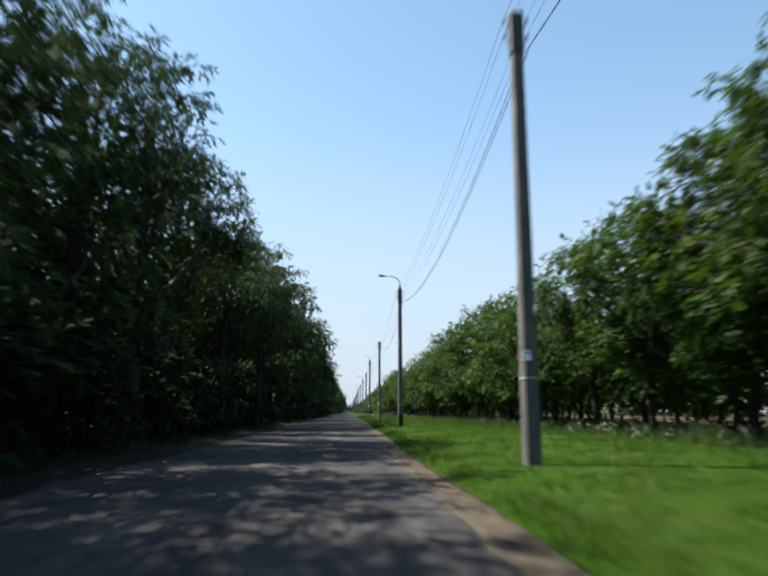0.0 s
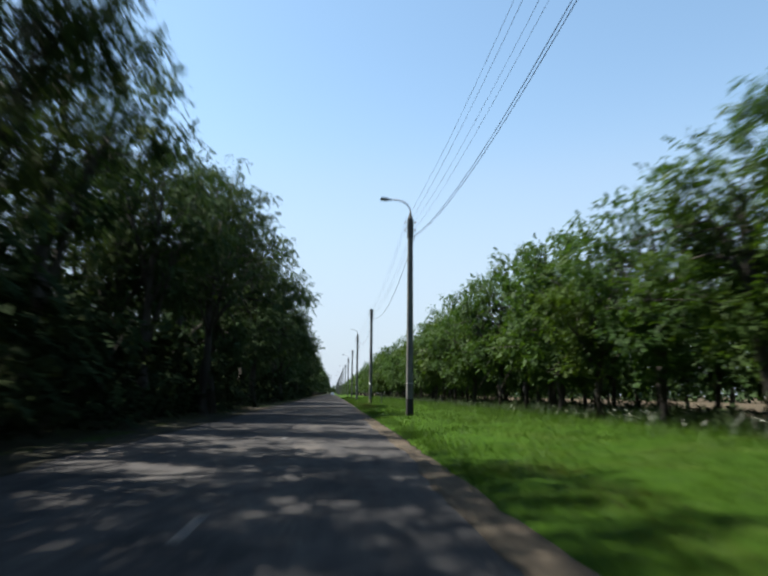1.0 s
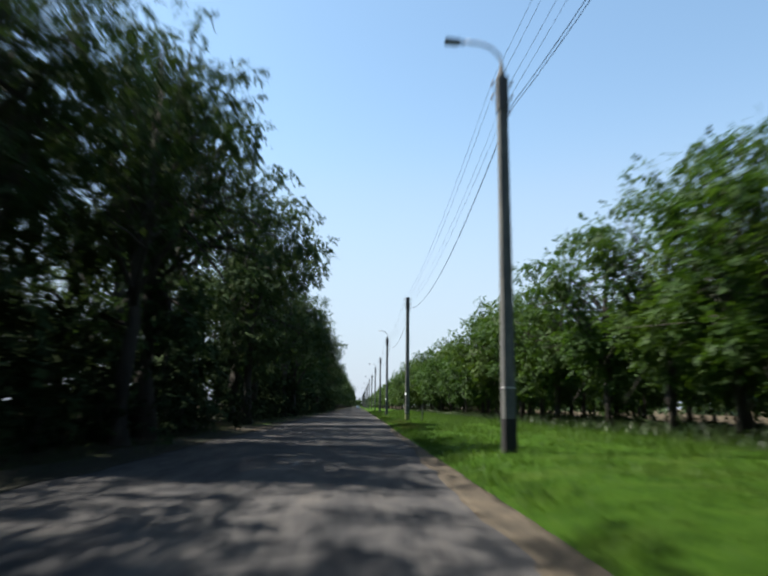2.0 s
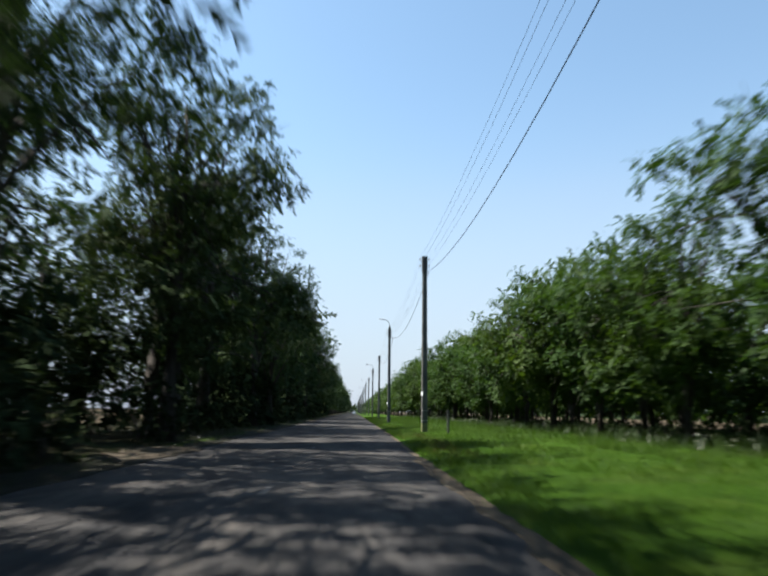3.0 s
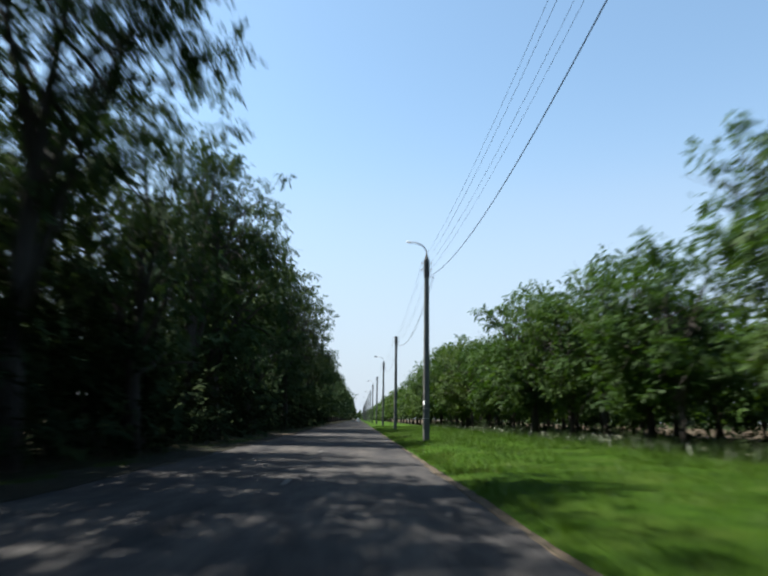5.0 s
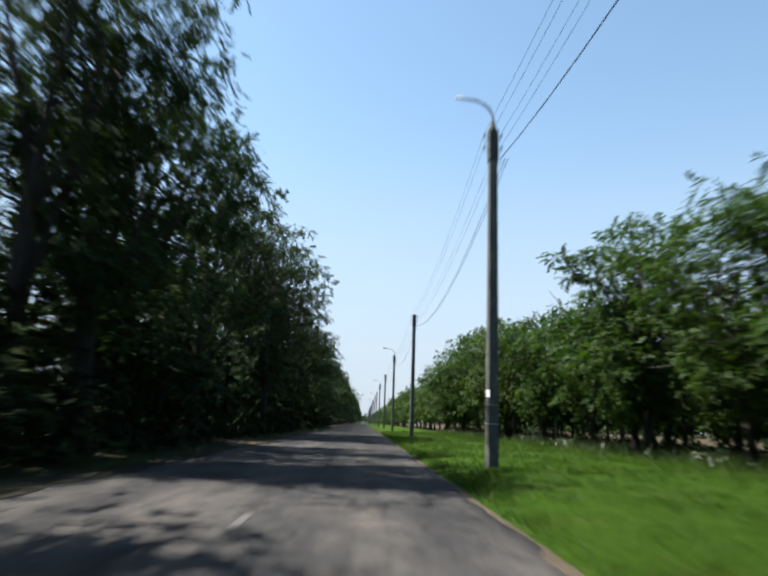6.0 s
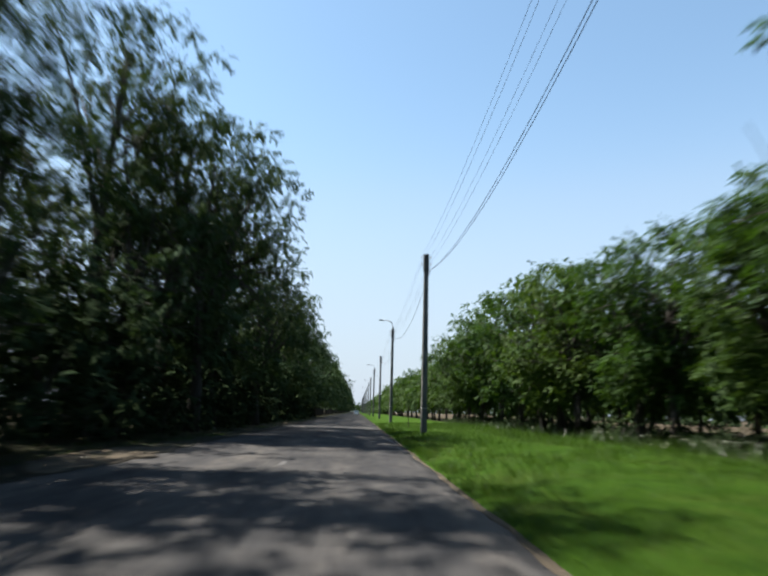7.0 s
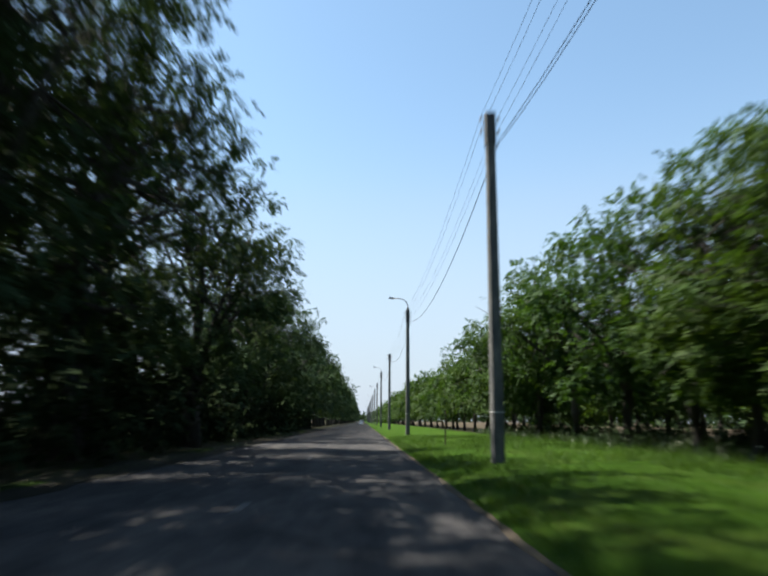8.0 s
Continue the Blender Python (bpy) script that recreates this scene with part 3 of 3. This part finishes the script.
# ---- undergrowth and grass ----
def shrub(seed, name="shrub", clumps=30, per=4, leaf=(0.21, 0.112)):
    rng = np.random.default_rng(seed)
    root = new(name)
    for _ in range(4):
        b = bmesh.new()
        e = Vector((rng.normal(0, 0.6), rng.normal(0, 0.6), rng.uniform(1.0, 1.8)))
        tube(b, [Vector((e.x * 0.1, e.y * 0.1, -0.1)), e * 0.55 + Vector((0, 0, 0.1)), e], [0.03, 0.02, 0.006], 5)
        part("stem", b, BARK, root)
    cs = lumpy(rng, clumps, (0, 0, 1.1), (1.35, 1.5, 1.1), 0.5, 0.6)
    cs[:, 2] = np.maximum(cs[:, 2], 0.25)
    v, f = leaf_cloud(rng, cs, rng.uniform(0.3, 0.55, len(cs)), per, leaf[0], leaf[1], 0.4)
    link_mesh("foliage", v, f, LEAF_SHRUB_SHADE, root)
    return root


shrubs = [shrub(300 + i) for i in range(3)]


def plant_shrub(x, y, s, tall):
    put(shrubs[random.randrange(3)], x, y, s, random.uniform(0, 360), "green leafy shrub under the trees, leaf colour darkened for shade", "shrubs under the trees", tall, "shrub", 0.0)


def plant_low(x, y, s):
    put(low_bushes[random.randrange(2)], x, y, s, random.uniform(0, 360), "low green bush at the foot of walnut trees, leaf colour darkened for shade", "bushes under the walnut trees", 0.8, "bush", 0.03)


low_bushes = [shrub(320 + i, "bush", 22, 3, (0.26, 0.14)) for i in range(2)]
y = 4.0
while y < 200:
    plant_low(12.8 + random.uniform(-0.8, 0.8), y, random.uniform(0.28, 0.44) * (1.5 if y > 142 else 1.0))
    y += 1.1 * random.uniform(0.6, 1.5)
rng = np.random.default_rng(52)
n = 1500
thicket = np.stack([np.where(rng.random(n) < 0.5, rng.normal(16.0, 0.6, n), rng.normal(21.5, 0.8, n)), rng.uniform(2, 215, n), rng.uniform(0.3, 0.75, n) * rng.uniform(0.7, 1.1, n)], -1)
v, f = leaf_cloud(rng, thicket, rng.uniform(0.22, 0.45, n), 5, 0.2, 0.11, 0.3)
tagged(link_mesh("thicket", v, f, LEAF_SHRUB_SHADE), "low green thicket between walnut rows, leaf colour darkened for shade", "thicket", kind="stuff")


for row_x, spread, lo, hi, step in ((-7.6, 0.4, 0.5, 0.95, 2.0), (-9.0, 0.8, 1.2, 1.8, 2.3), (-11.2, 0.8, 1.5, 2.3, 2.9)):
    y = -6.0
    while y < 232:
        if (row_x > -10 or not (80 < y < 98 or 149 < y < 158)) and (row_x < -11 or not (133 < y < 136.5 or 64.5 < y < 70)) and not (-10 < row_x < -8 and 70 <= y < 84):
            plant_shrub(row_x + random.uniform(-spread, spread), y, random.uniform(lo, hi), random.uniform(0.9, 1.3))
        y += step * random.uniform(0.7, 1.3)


def blades(name, n, x0, x1, y0, y1, height, width, material, label, category, seed, power=1.0):
    rng = np.random.default_rng(seed)
    x = x0 + (x1 - x0) * rng.random(n)
    y = y0 + (y1 - y0) * rng.random(n) ** power
    clump = np.array([noise.noise(Vector((a * 0.7, c * 0.7, 1.0))) for a, c in zip(x, y)])
    ok = (clump > rng.uniform(-0.7, 0.35, n)) & ((x < 0) | (x > edge(y) - 0.1 + 0.2 * rng.random(n)))
    x, y, clump = x[ok], y[ok], clump[ok]
    n = len(x)
    z = np.interp(x - np.where((x > 0) & (x < 6), edge(y) - 2.0, 0), ACROSS, HEIGHT) - 0.02
    a = rng.uniform(0, 2 * math.pi, n)
    h = height * rng.uniform(0.5, 1.2, n) * (1 + 0.5 * clump)
    dx, dy = np.cos(a) * width / 2, np.sin(a) * width / 2
    lx, ly = rng.normal(0, 0.45, n) * h, rng.normal(0, 0.45, n) * h
    p = np.stack([x, y, z], -1)
    w = np.stack([dx, dy, 0 * dx], -1)
    tip = p + np.stack([lx, ly, h], -1)
    v = np.stack([p - w, p + w, tip], 1).reshape(-1, 3)
    f = np.arange(n * 3).reshape(-1, 3)
    ob = link_mesh(name, v, f, material)
    return tagged(ob, label, category, kind="stuff")


blades("verge_grass", 150000, 2.0, 11.4, 2, 185, 0.15, 0.022, GRASS_BLADE, "lush bright green uncut grass on the verge", "grass", 41)
blades("edge_grass", 30000, 1.68, 2.5, 2, 175, 0.17, 0.016, GRASS_BLADE, "green grass creeping over the road edge", "grass", 42)
blades("shade_grass", 12000, -7.6, -5.45, 2, 200, 0.16, 0.02, WEED, "sparse green grass on the shaded verge", "grass", 43)
blades("dry_grass", 2600, 2.15, 3.3, 64, 82, 0.2, 0.012, DRY, "tall brownish dry grass beside the asphalt", "grass", 45)
blades("dry_grass", 1800, 2.2, 3.4, 14, 26, 0.12, 0.012, DRY, "short brownish dry grass beside the sand", "grass", 46)
blades("dry_grass", 2600, 2.15, 3.1, 94, 150, 0.12, 0.012, DRY, "short brownish dry grass beside the asphalt", "grass", 49)
blades("tall_grass", 22000, 7.5, 11.6, 2, 185, 0.34, 0.02, GRASS_BLADE, "tall uncut green grass before the walnut trees", "grass", 48)
blades("weeds", 30000, 10.6, 14.5, 2, 200, 0.5, 0.06, WEED, "tall leafy weeds at the foot of the walnut trees", "weeds", 44)

# pale flat flower heads: loose troops of them, a few heads a stand
rng = np.random.default_rng(47)
troops = np.concatenate([rng.uniform(12, 190, 30), rng.normal(113.5, 1.6, 7), rng.normal(39, 1.2, 5), rng.normal(30, 1.5, 4)])
yy = np.repeat(troops, 5) + rng.normal(0, 0.5, len(troops) * 5)
heads = np.stack([rng.uniform(10.4, 11.8, len(yy)), yy, rng.uniform(0.35, 0.7, len(yy))], -1)
v, f = leaf_cloud(rng, heads, rng.uniform(0.025, 0.05, len(yy)), 2, 0.04, 0.034, -0.2, 4, 0.2)
tagged(link_mesh("flower_heads", v, f, BLOSSOM), "small pale flower heads among the dark weeds", "flowers", kind="stuff")


# ---- poles, lamps, wires ----
POLE_X = [3.60, 3.59, 3.77, 3.57, 3.83, 3.80, 3.75, 3.6, 3.6]
POLE_Y = [13.42, 47.66, 84.5, 118.24, 153.34, 188.49, 223.85, 258.99, 294.06]
while len(POLE_X) < 19:
    POLE_X.append(3.65)
    POLE_Y.append(POLE_Y[-1] + 35.06)
POLE_X, POLE_Y = [3.6] + POLE_X, [-21.6] + POLE_Y
TOP = 9.86
FEATURES = {1: "plate", 2: "black", 3: "moss", 4: "plain", 5: "band"}


def shaft_ring(bm, z, w, d, ch):
    x, y = w / 2, d / 2
    pts = [(-x + ch, -y), (x - ch, -y), (x, -y + ch), (x, y - ch), (x - ch, y), (-x + ch, y), (-x, y - ch), (-x, -y + ch)]
    return [bm.verts.new((a, b, z)) for a, b in pts]


def shaft(bm, levels):
    rings = [shaft_ring(bm, *lv) for lv in levels]
    for r0, r1 in zip(rings, rings[1:]):
        for s in range(8):
            bm.faces.new((r0[s], r0[(s + 1) % 8], r1[(s + 1) % 8], r1[s]))
    bm.faces.new(rings[0][::-1])
    bm.faces.new(rings[-1])


def width_at(z):
    return 0.34 - 0.0105 * z


def utility_pole(x, y, lamp, head, feature, label):
    ground_z = rest_height(x)
    root = new("lamp_pole" if lamp else "utility_pole")
    root.location = (x, y, ground_z)
    h = TOP - ground_z
    b = bmesh.new()
    shaft(b, [(-0.3, width_at(0), width_at(0) * 0.95, 0.05), (h * 0.5, width_at(h * 0.5), width_at(h * 0.5) * 0.95, 0.045), (h, width_at(h), width_at(h) * 0.95, 0.035)])
    part("shaft", b, CONCRETE, root)
    b = bmesh.new()
    shaft(b, [(h - 0.95, width_at(h) + 0.06, width_at(h) + 0.05, 0.04), (h + 0.01, width_at(h) + 0.06, width_at(h) + 0.05, 0.04)])
    part("sleeve", b, STEEL, root, "dark steel sleeve round the pole head")
    for side in (-1, 1):
        for drop in (0.12, 0.5):
            b = bmesh.new()
            x0 = side * (width_at(h) / 2 + 0.01)
            x1 = side * (width_at(h) / 2 + 0.13)
            tube(b, [Vector((x0, 0, h - drop - 0.16)), Vector((x1, 0, h - drop - 0.16)), Vector((x1, 0, h - drop - 0.02))], [0.011, 0.011, 0.011], 6)
            hook = part("insulator_hook", b, GALV, root)
            b = bmesh.new()
            tube(b, [Vector((x1, 0, h - drop - 0.05 + q)) for q in (0, 0.03, 0.05, 0.075, 0.09)], [0.045, 0.045, 0.03, 0.036, 0.02], 8)
            part("insulator", b, PORCELAIN, hook, "brown porcelain pin insulator")
    b = bmesh.new()
    x0 = width_at(h) / 2 - 0.01
    tube(b, [Vector((x0, 0, h - 1.0)), Vector((x0 + 0.12, 0, h - 1.0)), Vector((x0 + 0.13, 0, h - 0.84))], [0.014, 0.014, 0.012], 6)
    part("cable_hook", b, GALV, root)
    if lamp:
        b = bmesh.new()
        r = width_at(h) / 2 + 0.012
        tube(b, [Vector((0, 0, h)), Vector((0, 0, h + 0.06)), Vector((0, 0, h + 0.36))], [r, r * 0.95, 0.04], 8)
        part("cap", b, STEEL, root, "dark conical steel cap")
        b = bmesh.new()
        arm = [Vector((0, 0, h + 0.25))]
        for i in range(9):
            a = math.pi / 2 * i / 8
            arm.append(Vector((-0.75 * (1 - math.cos(a)), 0, h + 0.4 + 0.6 * math.sin(a))))
        arm.append(Vector((-1.12, 0, h + 1.03)))
        tube(b, arm, [0.038] * len(arm), 8)
        part("bent_arm", b, GALV, root, "pale bent steel tube arm", smooth=True)
        if head:
            b = bmesh.new()
            m = pose(-1.3, 0, h + 1.03, 0, 6, 0)
            block(b, (0.44, 0.24, 0.1), (0, 0, 0), 0.035, m)
            block(b, (0.16, 0.12, 0.08), (0.27, 0, 0), 0.02, m)
            body = part("lamp_head", b, LAMP_BODY, root, "grey street lamp housing")
            b = bmesh.new()
            block(b, (0.34, 0.2, 0.05), (-0.03, 0, -0.06), 0.02, m)
            part("lamp_cover", b, LAMP_GLASS, body)
    if feature == "black":
        b = bmesh.new()
        shaft(b, [(-0.1, width_at(0) + 0.012, width_at(0) * 0.95 + 0.012, 0.05), (0.82, width_at(0.8) + 0.012, width_at(0.8) * 0.95 + 0.012, 0.05)])
        part("black_coat", b, BITUMEN, root, "black bitumen coat on the pole foot")
    if feature == "moss":
        b = bmesh.new()
        shaft(b, [(-0.1, width_at(0) + 0.008, width_at(0) * 0.95 + 0.008, 0.05), (0.5, width_at(0.5) + 0.008, width_at(0.5) * 0.95 + 0.008, 0.05)])
        part("stained_foot", b, MOSS, root, "yellow-green stained pole foot")
    for z, tall in {"plate": ((1.68, 0.05),), "black": ((1.54, 0.05),), "moss": ((1.15, 0.03), (0.62, 0.03)), "plain": ((1.64, 0.03), (1.13, 0.03)), "band": ((1.28, 0.05),)}.get(feature, ((1.6, 0.04),)):
        b = bmesh.new()
        shaft(b, [(z, width_at(z) + 0.014, width_at(z) * 0.95 + 0.014, 0.05), (z + tall, width_at(z) + 0.014, width_at(z) * 0.95 + 0.014, 0.05)])
        part("band", b, WHITE_BAND, root, "chipped white band")
    if feature in ("plate", "moss", "plain"):
        z = 2.05 if feature == "plate" else 1.95 if feature == "moss" else 1.86
        m = pose(-0.07, -width_at(z) * 0.475 - 0.008, z + 0.1) if feature == "plate" else pose(-width_at(z) / 2 + 0.018, -width_at(z) * 0.475 + 0.018, z + 0.1, 0, 0, -47)
        wide = 0.15 if feature == "plate" else 0.11
        b = bmesh.new()
        block(b, (wide, 0.012, 0.2), (0, 0, 0), 0, m)
        plate = part("notice_plate", b, PLATE_WHITE, root, "small white notice with a blue stripe" if feature == "plate" else "small faded white notice")
        if feature == "plate":
            b = bmesh.new()
            block(b, (0.13, 0.008, 0.06), (0, -0.009, 0.05), 0, m)
            part("stripe", b, PLATE_BLUE, plate)
    return tagged(root, label, "pole", "poles along the road")


for i, (x, y) in enumerate(zip(POLE_X, POLE_Y)):
    has_lamp = i % 2 == 0
    missing = i == 4
    f = FEATURES.get(i, "")
    words = "grey concrete pole" + (" with bent arm lacking its lamp" if missing else " with bent street lamp arm" if has_lamp else " with wires and no lamp")
    if f == "black":
        words += " and black foot"
    if f == "moss":
        words += " and yellow-green stained foot"
    utility_pole(x, y, has_lamp, not missing, f, words)


def strand(name, a, b, sag, r, material, label):
    bm = bmesh.new()
    n = 14
    pts = []
    for i in range(n + 1):
        t = i / n
        p = Vector(a).lerp(Vector(b), t)
        p.z -= sag * 4 * t * (1 - t)
        pts.append(p)
    tube(bm, pts, [r] * (n + 1), 5)
    me = bpy.data.meshes.new(name)
    bm.to_mesh(me)
    bm.free()
    me.materials.append(material)
    return tagged(new(name, me), label, "cable", "overhead lines")


for i in range(len(POLE_X) - 1):
    (xa, ya), (xb, yb) = (POLE_X[i], POLE_Y[i]), (POLE_X[i + 1], POLE_Y[i + 1])
    if i < 12:
        for side in (-1, 1):
            for drop in (0.06, 0.44):
                o = side * (width_at(9.6) / 2 + 0.13)
                strand("overhead_wire", (xa + o, ya, TOP - drop), (xb + o, yb, TOP - drop), 0.75, 0.0045, WIRE, "thin bare overhead wire sagging between poles")
    if i in (1, 4):
        for o, p in ((0.18, 0.18), (0.26, 0.26)) if i == 1 else ((0.36, 0.2), (0.45, 0.28)):
            strand("overhead_cable", (xa + o, ya, TOP - 0.84), (xb + p, yb, TOP - 0.84), 1.3, 0.009, CABLE, "black overhead cable, one of a close pair")
    else:
        strand("overhead_cable", (xa + 0.23, ya, TOP - 0.84), (xb + 0.23, yb, TOP - 0.84), 1.3, 0.013, CABLE, "thick black overhead cable sagging between poles")

# ---- small things on the verge ----
b = bmesh.new()
block(b, (0.1, 0.1, 1.4), (0, 0, 0.45), 0.012)
stake = new("marker_post")
stake.location = (4.72, 82.1, rest_height(4.72))
part("post_shaft", b, CONCRETE, stake)
tagged(stake, "short grey concrete marker post standing in grass", "post")


def sapling(x, y, h, seed):
    rng = np.random.default_rng(seed)
    root = new("sapling")
    root.location = (x, y, rest_height(x))
    b = bmesh.new()
    tube(b, [Vector((0, 0, -0.1)), Vector((0.03, 0, h * 0.5)), Vector((-0.02, 0.03, h * 0.95))], [0.035, 0.028, 0.01], 7)
    part("stem", b, BARK, root)
    cs = lumpy(rng, 16, (0, 0, h * 0.8), (0.45, 0.45, h * 0.3), 0.4, 0.6)
    v, f = leaf_cloud(rng, cs, rng.uniform(0.12, 0.25, len(cs)), 5, 0.14, 0.06, 0.4)
    link_mesh("foliage", v, f, LEAF_RIGHT, root)
    return tagged(root, "slender young tree with sparse green leaves on grass", "sapling")


sapling(3.9, 165.3, 2.65, 401)


# ---- a car far down the road ----
def far_car(x, y):
    root = new("car")
    root.location = (x, y, road_height(x, y))
    b = bmesh.new()
    block(b, (1.68, 4.1, 0.62), (0, 0, 0.55), 0.12)
    body = part("body", b, CAR_PAINT, root)
    b = bmesh.new()
    r = bmesh.ops.create_cube(b, size=1, matrix=Matrix.Translation((0, -0.15, 1.12)) @ Matrix.Diagonal((1.5, 2.3, 0.58, 1)))
    for v in r["verts"]:
        if v.co.z > 1.2:
            v.co.x *= 0.82
            v.co.y = -0.15 + (v.co.y + 0.15) * 0.68
    bmesh.ops.bevel(b, geom=list(b.edges), offset=0.06, segments=2, affect="EDGES")
    part("cabin", b, CAR_PAINT, root)
    for yy, tilt in ((-1.17, 1), (0.88, -1)):
        b = bmesh.new()
        block(b, (1.2, 0.02, 0.42), (0, 0, 0), 0, pose(0, yy, 1.14, -38 * tilt, 0, 0))
        part("window", b, CAR_GLASS, root)
    for xx in (-0.75, 0.75):
        for yy in (-1.25, 1.25):
            b = bmesh.new()
            tube(b, [Vector((xx - 0.1, yy, 0.31)), Vector((xx + 0.1, yy, 0.31))], [0.31, 0.31], 16)
            part("wheel", b, RUBBER, root)
        b = bmesh.new()
        block(b, (0.26, 0.05, 0.16), (xx * 0.86, -2.05, 0.72), 0.02)
        part("tail_light", b, TAIL_RED, root)
    return tagged(root, "small white car far ahead on the asphalt", "car")


far_car(0.0, 345.0)
